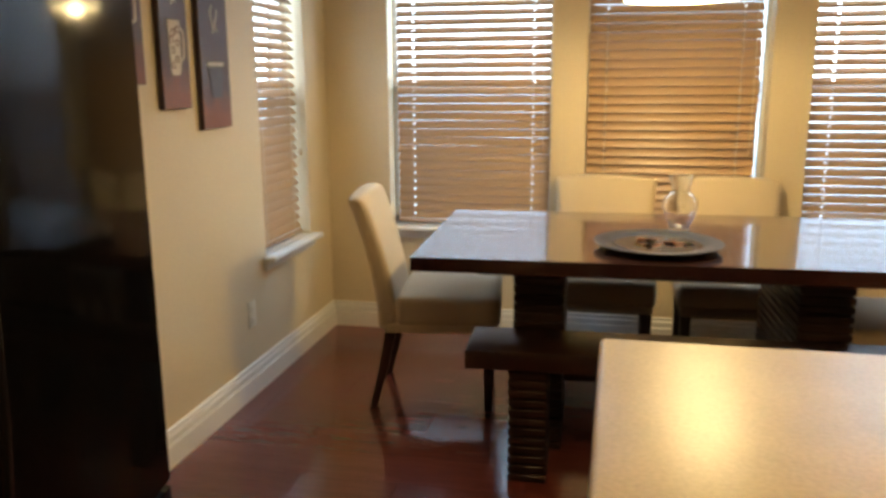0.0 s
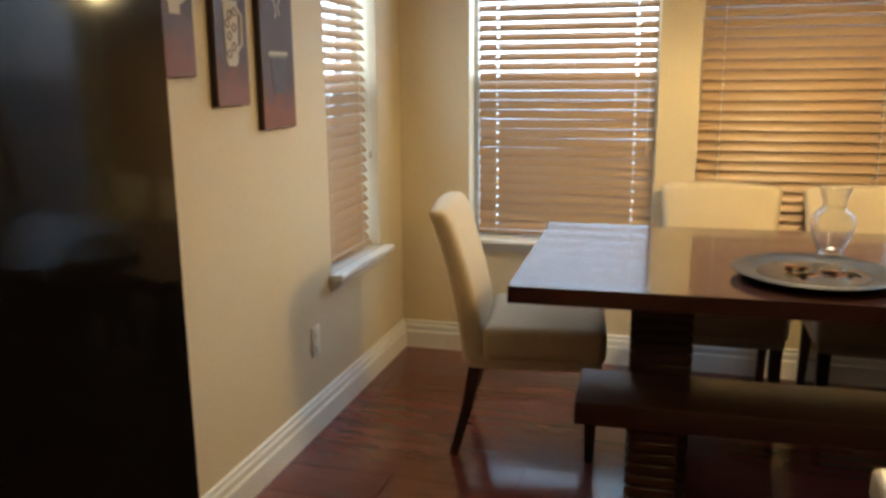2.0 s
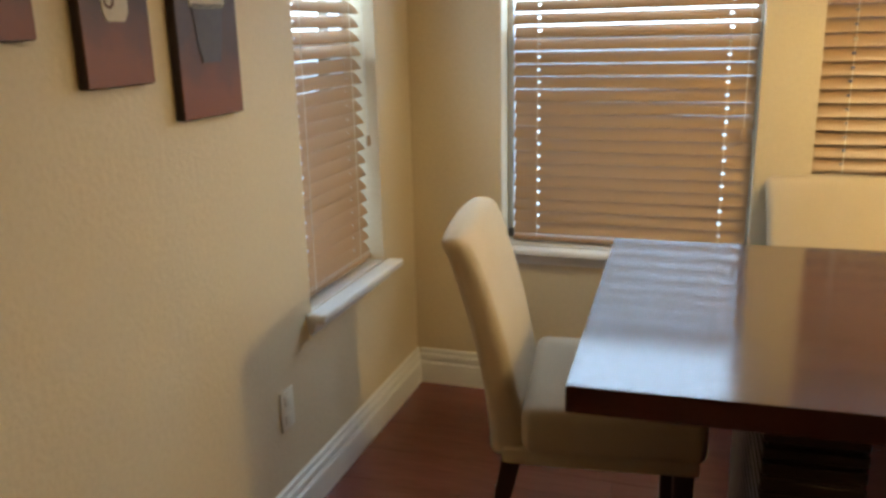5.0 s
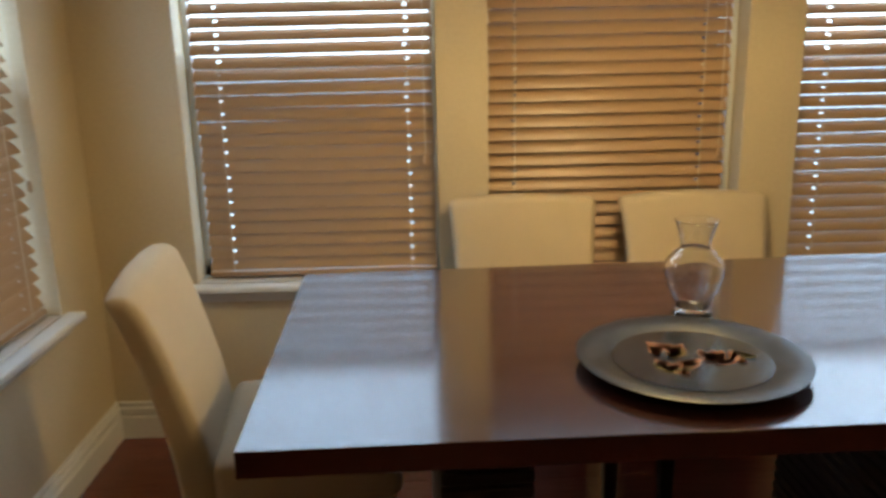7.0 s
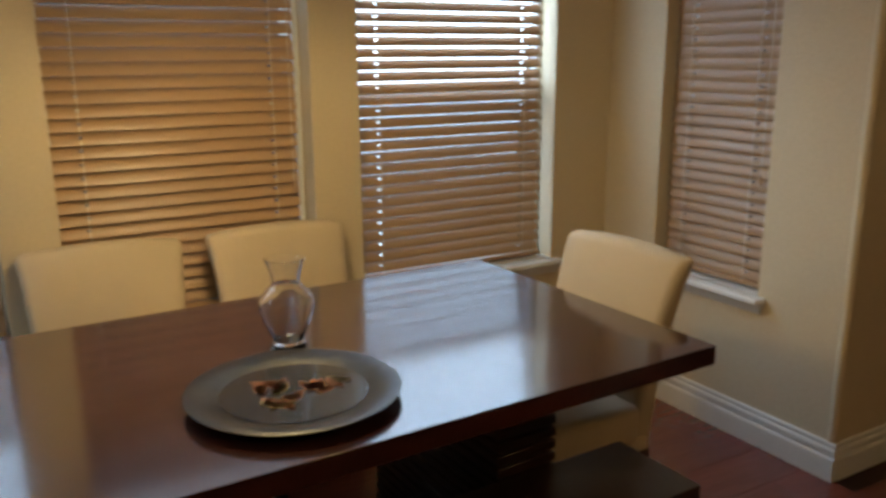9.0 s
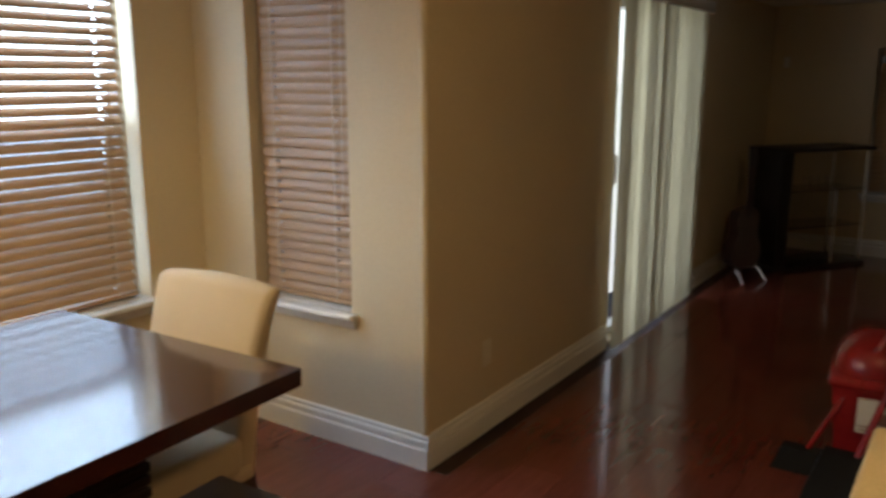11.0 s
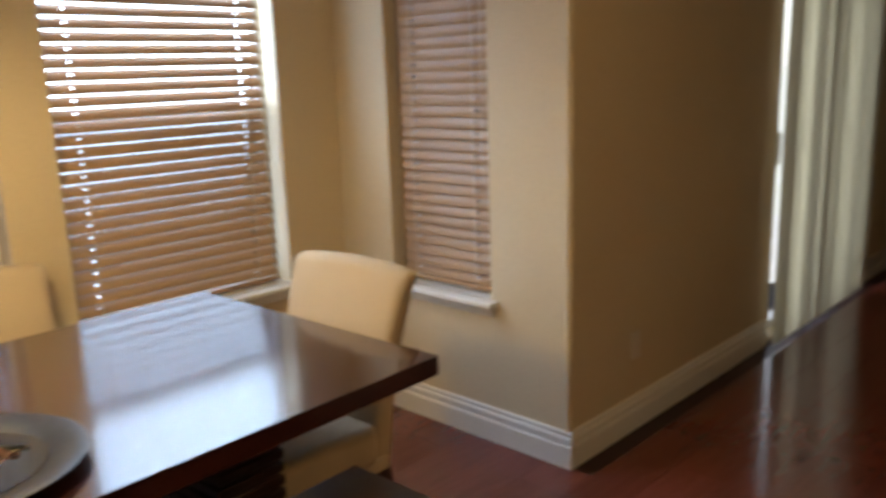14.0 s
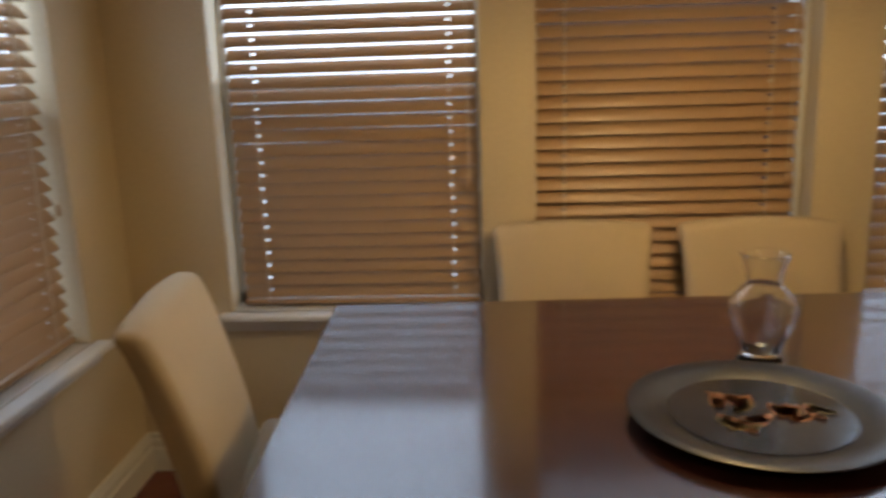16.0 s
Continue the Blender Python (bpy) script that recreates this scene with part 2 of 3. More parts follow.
def prism(outline, lo, hi, axis="x"):
    """An outline of (a, b) pairs drawn out along an axis."""
    bm = bmesh.new()
    def at(a, b, c):
        return (c, a, b) if axis == "x" else (a, c, b) if axis == "y" else (a, b, c)
    low, high = [bm.verts.new(at(a, b, lo)) for a, b in outline], [bm.verts.new(at(a, b, hi)) for a, b in outline]
    n = len(outline)
    for k in range(n):
        bm.faces.new((low[k], low[(k + 1) % n], high[(k + 1) % n], high[k]))
    bm.faces.new(list(reversed(low)))
    bm.faces.new(high)
    bmesh.ops.recalc_face_normals(bm, faces=bm.faces[:])
    return bm


def structure(name, bm, material, label, smooth=False):
    return tagged(part(name, bm, material, None, "", smooth), label, name.split("_")[0], kind="structure")


# ---- plan ----
XE, YS, XF, YN = 3.61, -1.224, 8.88, 0.0      # east wall, slider wall, far wall, north wall
TOP, FARTOP, HEAD, SILL = 2.44, 2.09, 2.30, 0.578
NORTH = ((0.342, 1.191), (1.363, 2.222), (2.407, 3.31))
WEST, EAST, FARW = (-0.853, -0.305), (-0.862, -0.32), (-2.72, -2.06)
DOORWAY = (-2.92, -2.155)


def wall_with_holes(along, lo, hi, near, far, holes, top):
    """Blocks of one wall that runs along x or y from lo to hi, with openings (a, b, z0, z1)."""
    bm = bmesh.new()
    def blk(a, b, z0, z1):
        if b - a > 1e-4 and z1 - z0 > 1e-4:
            put_box(bm, (a, near, z0), (b, far, z1)) if along == "x" else put_box(bm, (near, a, z0), (far, b, z1))
    at = lo
    for a, b, z0, z1 in sorted(holes):
        blk(at, a, 0, top)
        blk(a, b, 0, z0)
        blk(a, b, z1, top)
        at = b
    blk(at, hi, 0, top)
    return bm


structure("wall_north", wall_with_holes("x", -0.16, XE + 0.16, YN, YN + 0.17, [(a, b, SILL, HEAD) for a, b in NORTH], TOP), WALL, "beige painted wall with three blinded windows")
structure("wall_west", wall_with_holes("y", -5.66, YN, -0.16, 0.0, [(*WEST, SILL, HEAD), (*DOORWAY, 0.0, 2.04)], TOP), WALL, "beige painted wall with a narrow window and a doorway")
structure("wall_east", wall_with_holes("y", YS, YN, XE, XE + 0.16, [(*EAST, SILL, HEAD)], TOP), WALL, "beige painted short wall with a narrow window")
structure("wall_slider", wall_with_holes("x", XE + 0.16, XF + 0.16, YS, YS + 0.16, [(5.39, 6.87, 0.02, 1.92)], TOP), WALL, "beige painted wall with a sliding glass door")
structure("wall_far", wall_with_holes("y", -5.66, YS, XF, XF + 0.16, [(*FARW, 0.53, 1.73)], TOP), WALL, "beige painted end wall of the family room")
structure("wall_south", box((0, -5.66, 0), (XF, -5.5, TOP)), WALL, "beige painted wall behind the kitchen")
structure("wall_corner_bead", tube([(XE + 0.012, YS + 0.012, 0), (XE + 0.012, YS + 0.012, TOP)], 0.019, 14), WALL, "rounded wall corner", True)
structure("wall_partition", box((3.6, -3.125, 0), (5.4, -2.905, TOP), 0.02, 3), WALL, "beige partition wall with a rounded end")
structure("ceiling", box((-0.16, -5.66, TOP), (XE + 0.3, 0.17, TOP + 0.1)), CEILING, "white painted ceiling")
structure("ceiling_far", box((XE + 0.3, -5.66, FARTOP), (XF + 0.16, YS, TOP + 0.1)), CEILING, "low white ceiling of the family room")
structure("ground", box((-200, -200, -0.5), (200, 200, -0.15)), GRASS, "lawn outside the house")


def baseboard(name, a, b, out):
    """A stepped white baseboard from a to b on the floor; out points into the room."""
    a, b, out = Vector((*a, 0)), Vector((*b, 0)), Vector((*out, 0))
    bm = bmesh.new()
    prof = tuple((d, z) for d, z in ((0.0, 0.0), (0.020, 0.0), (0.020, 0.080), (0.017, 0.085), (0.010, 0.087), (0.010, 0.093), (0.016, 0.096), (0.016, 0.113), (0.013, 0.117), (0.007, 0.119), (0.007, 0.124), (0.011, 0.127), (0.010, 0.136), (0.004, 0.139), (0.0, 0.139)))
    ends = [[bm.verts.new(p + out * d + Vector((0, 0, z))) for d, z in prof] for p in (a, b)]
    n = len(prof)
    for k in range(n):
        bm.faces.new((ends[0][k], ends[0][(k + 1) % n], ends[1][(k + 1) % n], ends[1][k]))
    bm.faces.new(ends[0])
    bm.faces.new(list(reversed(ends[1])))
    bmesh.ops.recalc_face_normals(bm, faces=bm.faces[:])
    return structure(name, bm, TRIM, "white stepped baseboard along the wall")


baseboard("baseboard_west", (0, -2.051), (0, 0), (1, 0))
baseboard("baseboard_north", (0.017, YN), (XE - 0.017, YN), (0, -1))
baseboard("baseboard_east", (XE, YS - 0.017), (XE, 0), (-1, 0))
baseboard("baseboard_slider", (XE, YS), (5.35, YS), (0, -1))
baseboard("baseboard_slider_end", (6.91, YS), (XF, YS), (0, -1))
baseboard("baseboard_far", (XF, -5.5), (XF, YS), (-1, 0))


def door_casing(name, y0, y1, top, label):
    """A moulded white casing round an opening in the west wall, with its jambs and stops."""
    bm = bmesh.new()
    steps = ((0.000, 0.030, 0.012), (0.030, 0.040, 0.017), (0.040, 0.080, 0.022), (0.080, 0.092, 0.026), (0.092, 0.104, 0.018))
    for a, b, d in steps:
        put_box(bm, (0.0, y1 + a, 0.0), (d, y1 + b, top + a), 0.002, 1)
        put_box(bm, (0.0, y0 - b, 0.0), (d, y0 - a, top + a), 0.002, 1)
        put_box(bm, (0.0, y0 - b, top + a), (d, y1 + b, top + b), 0.002, 1)
    for ya, yb in ((y0, y0 + 0.018), (y1 - 0.018, y1)):
        put_box(bm, (-0.16, ya, 0.0), (0.001, yb, top))
    for ya, yb in ((y0 + 0.018, y0 + 0.030), (y1 - 0.030, y1 - 0.018)):
        put_box(bm, (-0.10, ya, 0.0), (-0.06, yb, top), 0.002, 1)
    put_box(bm, (-0.16, y0 + 0.018, top - 0.018), (0.001, y1 - 0.018, top))
    return structure(name, bm, TRIM, label)


door_casing("trim_doorway", *DOORWAY, 2.04, "white moulded casing round a dark doorway")
structure("wall_pantry", wall_with_holes("y", -3.3, -1.9, -1.46, -1.3, [], TOP), WALL, "back wall of the dark pantry")
for k, y in enumerate((-3.3, -2.06)):
    structure("wall_pantry_side_%d" % (k + 1), box((-1.3, y, 0.0), (-0.16, y + 0.16, TOP)), WALL, "side wall of the dark pantry")
structure("floor_pantry", box((-1.46, -3.3, -0.12), (-0.16, -1.9, 0.0)), PLANK, "dark plank floor of the pantry")
structure("ceiling_pantry", box((-1.46, -3.3, TOP), (-0.16, -1.9, TOP + 0.1)), CEILING, "pantry ceiling")
strike = thing("strike_plate", (-0.03, DOORWAY[1] - 0.0181, 0.98), "small brass strike plate on the door jamb", "strike plate")
part("plate", box((-0.014, -0.002, -0.028), (0.014, 0.0, 0.028), 0.0008, 1), CHROME, strike)



# ---- windows and blinds ----
def slat_mesh(length, holes, width=0.050):
    """A thin, slightly crowned slat along x, with a slot for the cords at each hole."""
    bm = bmesh.new()
    xs = [-length / 2] + [x + d for x in holes for d in (-0.006, 0.006)] + [length / 2]
    top, low = {}, {}
    for k in range(6):
        y = -width / 2 + width * k / 5
        crown = 0.0045 * (1 - (2 * k / 5 - 1) ** 2)
        for i, x in enumerate(xs):
            top[i, k], low[i, k] = bm.verts.new((x, y, crown + 0.0014)), bm.verts.new((x, y, crown - 0.0014))
    slots = [i for i in range(len(xs) - 1) if i % 2]
    solid = {(i, k): not (i in slots and k == 2) for i in range(len(xs) - 1) for k in range(5)}
    for (i, k), there in solid.items():
        if not there:
            continue
        bm.faces.new((top[i, k], top[i + 1, k], top[i + 1, k + 1], top[i, k + 1]))
        bm.faces.new((low[i, k], low[i, k + 1], low[i + 1, k + 1], low[i + 1, k]))
        for (di, dk), (p, q) in (((-1, 0), ((i, k + 1), (i, k))), ((1, 0), ((i + 1, k), (i + 1, k + 1))), ((0, -1), ((i, k), (i + 1, k))), ((0, 1), ((i + 1, k + 1), (i, k + 1)))):
            if not solid.get((i + di, k + dk), False):
                bm.faces.new((top[p], low[p], low[q], top[q]))
    bmesh.ops.recalc_face_normals(bm, faces=bm.faces[:])
    return bm


def window(index, at, turn, width, z0, z1, label, tilt, open_low, screen, full_dimmer=False):
    """A sash window in its opening: the local x runs along the wall, the local y points outside."""
    h = z1 - z0
    w = thing("window_%d" % index, (at[0], at[1], z0), label, "window", turn=turn)
    w["kind"] = "structure"
    d0, d1 = 0.105, 0.155
    bm = bmesh.new()
    for lo, hi in (((-width / 2, d0, 0), (-width / 2 + 0.022, d1, h)), ((width / 2 - 0.022, d0, 0), (width / 2, d1, h)), ((-width / 2, d0, 0), (width / 2, d1, 0.04)), ((-width / 2, d0, h - 0.04), (width / 2, d1, h))):
        put_box(bm, lo, hi, 0.003, 1)
    part("window_frame", bm, VINYL, w)
    mid = min(h * 0.505, 0.722)
    part("meeting_rail", box((-width / 2 + 0.03, d0 - 0.004, mid - 0.028), (width / 2 - 0.03, d1, mid + 0.028), 0.004), VINYL, w)
    for a, b in ((0.04, mid - 0.028), (mid + 0.028, h - 0.04)):
        p = part("pane", box((-width / 2 + 0.022, 0.135, a), (width / 2 - 0.022, 0.139, b)), PANE, w)
        p.visible_shadow = False
    # lower-sash insect screen, or an added full-height sheet that dims the whole window
    if screen:
        part("insect_screen_or_dimmer", box((-width / 2 + 0.02, 0.166, 0.02), (width / 2 - (0.048 if index == 2 else 0.02), 0.167, h - 0.02 if full_dimmer else mid)), DIMMER if full_dimmer else SCREEN, w)
    sill = bmesh.new()
    put_box(sill, (-width / 2 - 0.038, -0.06, -0.024), (width / 2 + 0.038, 0.0, 0.0), 0.007, 3)
    put_box(sill, (-width / 2 + 0.001, 0.0, -0.02), (width / 2 - 0.001, 0.105, 0.001))
    part("window_sill", sill, TRIM, w)
    part("apron", loft([(-width / 2 - 0.02, width / 2 + 0.02, -0.012, -0.001, -0.066), (-width / 2 - 0.035, width / 2 + 0.035, -0.030, -0.001, -0.024)]), TRIM, w)
    b = thing("window_blind", (at[0] + {1: 0.013, 2: -0.018, 3: -0.015}.get(index, 0.0), at[1], z0), "tan wooden slat blind hanging closed in a white window", "blind", "window blinds", turn)
    L, y = width - (0.046 if index < 4 else 0.036), 0.062
    part("headrail", box((-L / 2, y - 0.028, h - 0.065), (L / 2, y + 0.028, h - 0.004), 0.004), SLAT, b)
    part("bottom_rail", box((-L / 2, y - 0.026, 0.012), (L / 2, y + 0.026, 0.030), 0.004), SLAT, b)
    holes = (-0.37 * width, 0.37 * width) if width > 0.7 else (-0.30 * width, 0.30 * width)
    first = None
    n = int((h - 0.12) / 0.0435)
    for k in range(n):
        z = 0.055 + 0.0435 * k
        low = k / n
        a = tilt + open_low * min(1.0, max(0.0, (0.45 - low) / 0.10)) + random.uniform(-0.9, 0.9)
        if first is None:
            first = part("slat", slat_mesh(L, holes), SLAT, b, smooth=False)
            s = first
        else:
            s = new("slat", first.data)
            s.parent = b
        s.matrix_local = pose(random.uniform(-0.002, 0.002), y, z, a, random.uniform(-0.12, 0.12), 0)
    for x in holes:
        for dy in (-0.026, 0.026):
            part("ladder_cord", tube([(x, y + dy, 0.02), (x, y + dy, h - 0.03)], 0.0012, 5), CORD, b)
    part("tassel", spun([(0.002, 0.40), (0.008, 0.404), (0.007, 0.43), (0.002, 0.436)], 10, L / 2 - 0.03, y - 0.045), SLAT, b)
    part("pull_cord", tube([(L / 2 - 0.03, y - 0.045, 0.43), (L / 2 - 0.03, y - 0.035, h - 0.06)], 0.0014, 5), CORD, b)
    return w


for k, (a, b) in enumerate(NORTH):
    window(k + 1, ((a + b) / 2, YN), 0, b - a, SILL, HEAD, "white vinyl sash window with a deep white sill", (49.5, 56, 49)[k], (1.5, 0, -4)[k], True, k == 1)
    window_light("window_daylight", ((a + b) / 2, YN + 0.21, 1.41), (b - a, 1.7), (40, 15, 52)[k], ((a + b) / 2, -1, 1.2))
window(4, (0, sum(WEST) / 2), 90, WEST[1] - WEST[0], SILL, HEAD, "narrow white sash window beside the pictures", 47, -2, True)
window_light("window_daylight", (-0.21, sum(WEST) / 2, 1.27), (0.5, 1.4), 20, (1, -0.65, 1.2))
window(5, (XE, sum(EAST) / 2), -90, EAST[1] - EAST[0], SILL, HEAD, "narrow white sash window with a closed blind", 82, -16, True, True)
window_light("window_daylight", (XE + 0.21, sum(EAST) / 2, 1.27), (0.5, 1.4), 3, (1, -0.6, 1.2))
window(6, (XF, sum(FARW) / 2), -90, FARW[1] - FARW[0], 0.53, 1.73, "small white window with a half-lowered blind", 66, 0, True, True)

# ---- sliding door and vertical blinds ----
door = thing("door_1", (6.13, YS, 0.0), "white framed sliding glass door behind vertical blinds", "door")
door["kind"] = "structure"
bm = bmesh.new()
for lo, hi in (((-0.74, 0.06, 0.02), (-0.69, 0.13, 1.92)), ((0.69, 0.06, 0.02), (0.74, 0.13, 1.92)), ((-0.74, 0.06, 1.87), (0.74, 0.13, 1.92)), ((-0.74, 0.06, 0.02), (0.74, 0.13, 0.06)), ((-0.035, 0.065, 0.06), (0.035, 0.125, 1.87))):
    put_box(bm, lo, hi, 0.003, 1)
part("door_frame", bm, VINYL, door)
for x0, x1 in ((-0.69, -0.035), (0.035, 0.69)):
    p = part("pane", box((x0, 0.09, 0.06), (x1, 0.095, 1.87)), PANE, door)
    p.visible_shadow = False
part("door_handle", tube([(-0.67, 0.05, 0.9), (-0.67, 0.02, 0.93), (-0.67, 0.02, 1.07), (-0.67, 0.05, 1.1)], 0.009), CHROME, door, "white pull handle")
window_light("slider_daylight", (6.13, YS + 0.26, 1.0), (1.4, 1.8), 10, (6.13, -3, 0.9)).data.color = (1.0, 1.0, 0.95)
vanes = thing("vertical_blinds", (6.015, YS - 0.075, 0.0), "cream vertical blinds drawn across the sliding glass door", "blinds")
part("valance", box((-0.80, -0.03, 1.905), (0.72, 0.045, 1.975), 0.006), TRIM, vanes)
vane = None
for k in range(17):
    x = -0.705 + 0.084 * k
    if vane is None:
        bm = bmesh.new()
        cols = [[bm.verts.new((0.0427 * u, 0.0022 * (1 - u * u), z)) for z in (0.025, 1.905)] for u in (-1, -0.5, 0, 0.5, 1)]
        for a, b in zip(cols, cols[1:]):
            bm.faces.new((a[0], b[0], b[1], a[1]))
        bmesh.ops.solidify(bm, geom=bm.faces[:], thickness=0.0012)
        vane = part("vane", bm, VANE, vanes)
        s = vane
    else:
        s = new("vane", vane.data)
        s.parent = vanes
    s.matrix_local = pose(x, 0, 0, 0, 0, -3 + random.uniform(-0.3, 0.3) - (7 if k == 8 else 0))


# ---- wall fittings ----
def outlet(at, turn, label):
    o = thing("wall_outlet", at, label, "outlet", turn=turn)
    part("cover_plate", box((-0.035, -0.006, -0.057), (0.035, 0.0, 0.057), 0.003), OUTLETM, o)
    for z in (-0.026, 0.026):
        part("socket", box((-0.016, -0.008, z - 0.014), (0.016, -0.005, z + 0.014), 0.002), OUTLETM, o)


outlet((0.0, -1.03, 0.357), 90, "ivory duplex outlet plate on the beige wall")
outlet((4.056, YS, 0.35), 0, "ivory duplex outlet plate low on the wall")
switch = thing("light_switch", (3.78, -2.905, 1.17), "white toggle light switch plate on the partition", "switch", turn=180)
part("cover_plate", box((-0.06, -0.006, -0.06), (0.06, 0.0, 0.06), 0.003), TRIM, switch)
for x in (-0.024, 0.024):
    part("toggle", box((x - 0.005, -0.022, -0.002), (x + 0.005, -0.005, 0.012), 0.002), TRIM, switch)
sensor = thing("alarm_sensor", (XF - 0.001, -1.24 - 0.12, 1.62), "small white alarm sensor high on the wall", "sensor", turn=-90)
part("sensor_case", box((-0.025, -0.04, -0.045), (0.025, 0.0, 0.045), 0.01), TRIM, sensor)


def stroke(points, width, material, parent, name="paint_stroke"):
    """A raised flat stroke of paint on a canvas; points are (along, up)."""
    bm = bmesh.new()
    pts = [Vector((a, b)) for a, b in points]
    rows = []
    for i, p in enumerate(pts):
        d = (pts[min(i + 1, len(pts) - 1)] - pts[max(i - 1, 0)]).normalized()
        n = Vector((-d.y, d.x)) * width / 2
        rows.append([bm.verts.new((q.x, -0.0235 - e, q.y)) for q in (p - n, p + n) for e in (0.0, 0.001)])
    for a, b in zip(rows, rows[1:]):
        bm.faces.new((a[1], b[1], b[3], a[3]))
        bm.faces.new((a[0], a[1], b[1], b[0]))
        bm.faces.new((a[2], a[3], b[3], b[2]))
    bmesh.ops.recalc_face_normals(bm, faces=bm.faces[:])
    return part(name, bm, material, parent)


def picture(y0, y1, z0, kind, label):
    """A tall narrow canvas with a painted cup and steam."""
    w, h = y1 - y0, 0.53
    c = thing("canvas_picture", (0.0, (y0 + y1) / 2, z0), label, "picture", "coffee pictures", 90)
    part("stretcher", box((-w / 2, -0.021, 0), (w / 2, -0.001, h), 0.003), CANVASEDGE, c, "dark painted canvas edge")
    part("canvas", box((-w / 2 + 0.002, -0.0232, 0.002), (w / 2 - 0.002, -0.0205, h - 0.002)), CANVAS, c)
    def cup(outline, material, name="cup_paint"):
        return part(name, prism(outline, -0.0250, -0.0230, "y"), material, c)
    r = w / 2
    if kind == 0:
        cup([(-0.25 * r, 0.16), (0.3 * r, 0.16), (0.36 * r, 0.33), (-0.36 * r, 0.33)], PAINTCREAM)
        stroke([(0.36 * r, 0.30), (0.62 * r, 0.28), (0.6 * r, 0.2), (0.3 * r, 0.19)], 0.012, PAINTCREAM, c, "cup_handle")
    elif kind == 1:
        cup([(-0.38 * r, 0.13), (-0.28 * r, 0.115), (0.22 * r, 0.115), (0.34 * r, 0.13), (0.42 * r, 0.30), (-0.44 * r, 0.30)], PAINTCREAM)
        for a, b in ((-0.2, 0.15), (0.1, 0.17), (-0.15, 0.2), (0.15, 0.225), (-0.1, 0.26), (-0.25, 0.235), (0.2, 0.27)):
            stroke([(a * r + 0.011 * math.cos(t), b + 0.011 * math.sin(t)) for t in [k * math.pi / 5 for k in range(11)]], 0.005, PAINTBROWN, c, "ring_paint").location.y = -0.0016
        stroke([(0.40 * r, 0.28), (0.66 * r, 0.26), (0.62 * r, 0.18), (0.36 * r, 0.16)], 0.010, PAINTCREAM, c, "cup_handle")
    else:
        cup([(-0.40 * r, 0.155), (-0.3 * r, 0.115), (0.3 * r, 0.115), (0.40 * r, 0.155), (0.50 * r, 0.235), (-0.50 * r, 0.235)], PAINTBLUE)
        cup([(-0.56 * r, 0.232), (-0.44 * r, 0.224), (0.46 * r, 0.226), (0.58 * r, 0.236), (0.56 * r, 0.246), (-0.54 * r, 0.246)], PAINTCREAM, "cup_rim")
    for x, z, s in ((-0.1, 0.35, 1), (0.2, 0.36, -1)):
        stroke([(x * r + s * 0.010 * math.sin(k * 0.9), z + 0.013 * k) for k in range(9 if s > 0 else 7)], 0.006, PAINTCREAM, c, "steam_paint")


picture(-1.917, -1.739, 1.338, 0, "brown canvas with a painted white coffee cup")
picture(-1.640, -1.457, 1.253, 1, "brown canvas with a painted ringed coffee mug and steam")
picture(-1.376, -1.152, 1.170, 2, "brown canvas with a painted blue cup and steam")


# ---- dining table ----
table = thing("dining_table", (1.74, -1.012, 0.0), "long dark espresso wooden dining table with slab pedestals", "table", turn=2.1)
part("tabletop", box((-0.914, -0.509, 0.710), (0.914, 0.509, 0.76), 0.0012, 1), ESPRESSO, table)
part("apron", box((-0.70, -0.34, 0.665), (0.70, 0.34, 0.710)), DARKWOOD, table)


def ridged(name, parent, x0, x1, y0, y1, z0, z1, count):
    """A pedestal of stacked boards, proud of a recessed core."""
    core = part(name, box((x0 + 0.009, y0 + 0.009, z0), (x1 - 0.009, y1 - 0.009, z1)), DARKWOOD, parent)
    step = (z1 - z0) / count
    board = None
    for k in range(count):
        if board is None:
            q = board = part("board", box((x0, y0, 0), (x1, y1, step * 0.74), 0.003, 1), DARKWOOD, core)
        else:
            q = new("board", board.data)
            q.parent = core
        q.location = (0, 0, z0 + step * k)


for sgn in (-1, 1):
    xa, xb = sorted((sgn * 0.575, sgn * 0.395))
    ridged("pedestal", table, xa, xb, -0.32, 0.32, 0.0, 0.665, 20)
part("stretcher", box((-0.4, -0.03, 0.16), (0.4, 0.03, 0.26), 0.004), DARKWOOD, table)

bench = thing("bench", (1.79, -1.478, 0.0), "dark espresso wooden bench pushed under the table", "bench", turn=2.0)
part("seat", box((-0.745, -0.135, 0.405), (0.745, 0.135, 0.47), 0.004), DARKWOOD, bench)
for sgn in (-1, 1):
    xa, xb = sorted((sgn * 0.60, sgn * 0.47))
    ridged("leg", bench, xa, xb, -0.115, 0.115, 0.0, 0.405, 12)


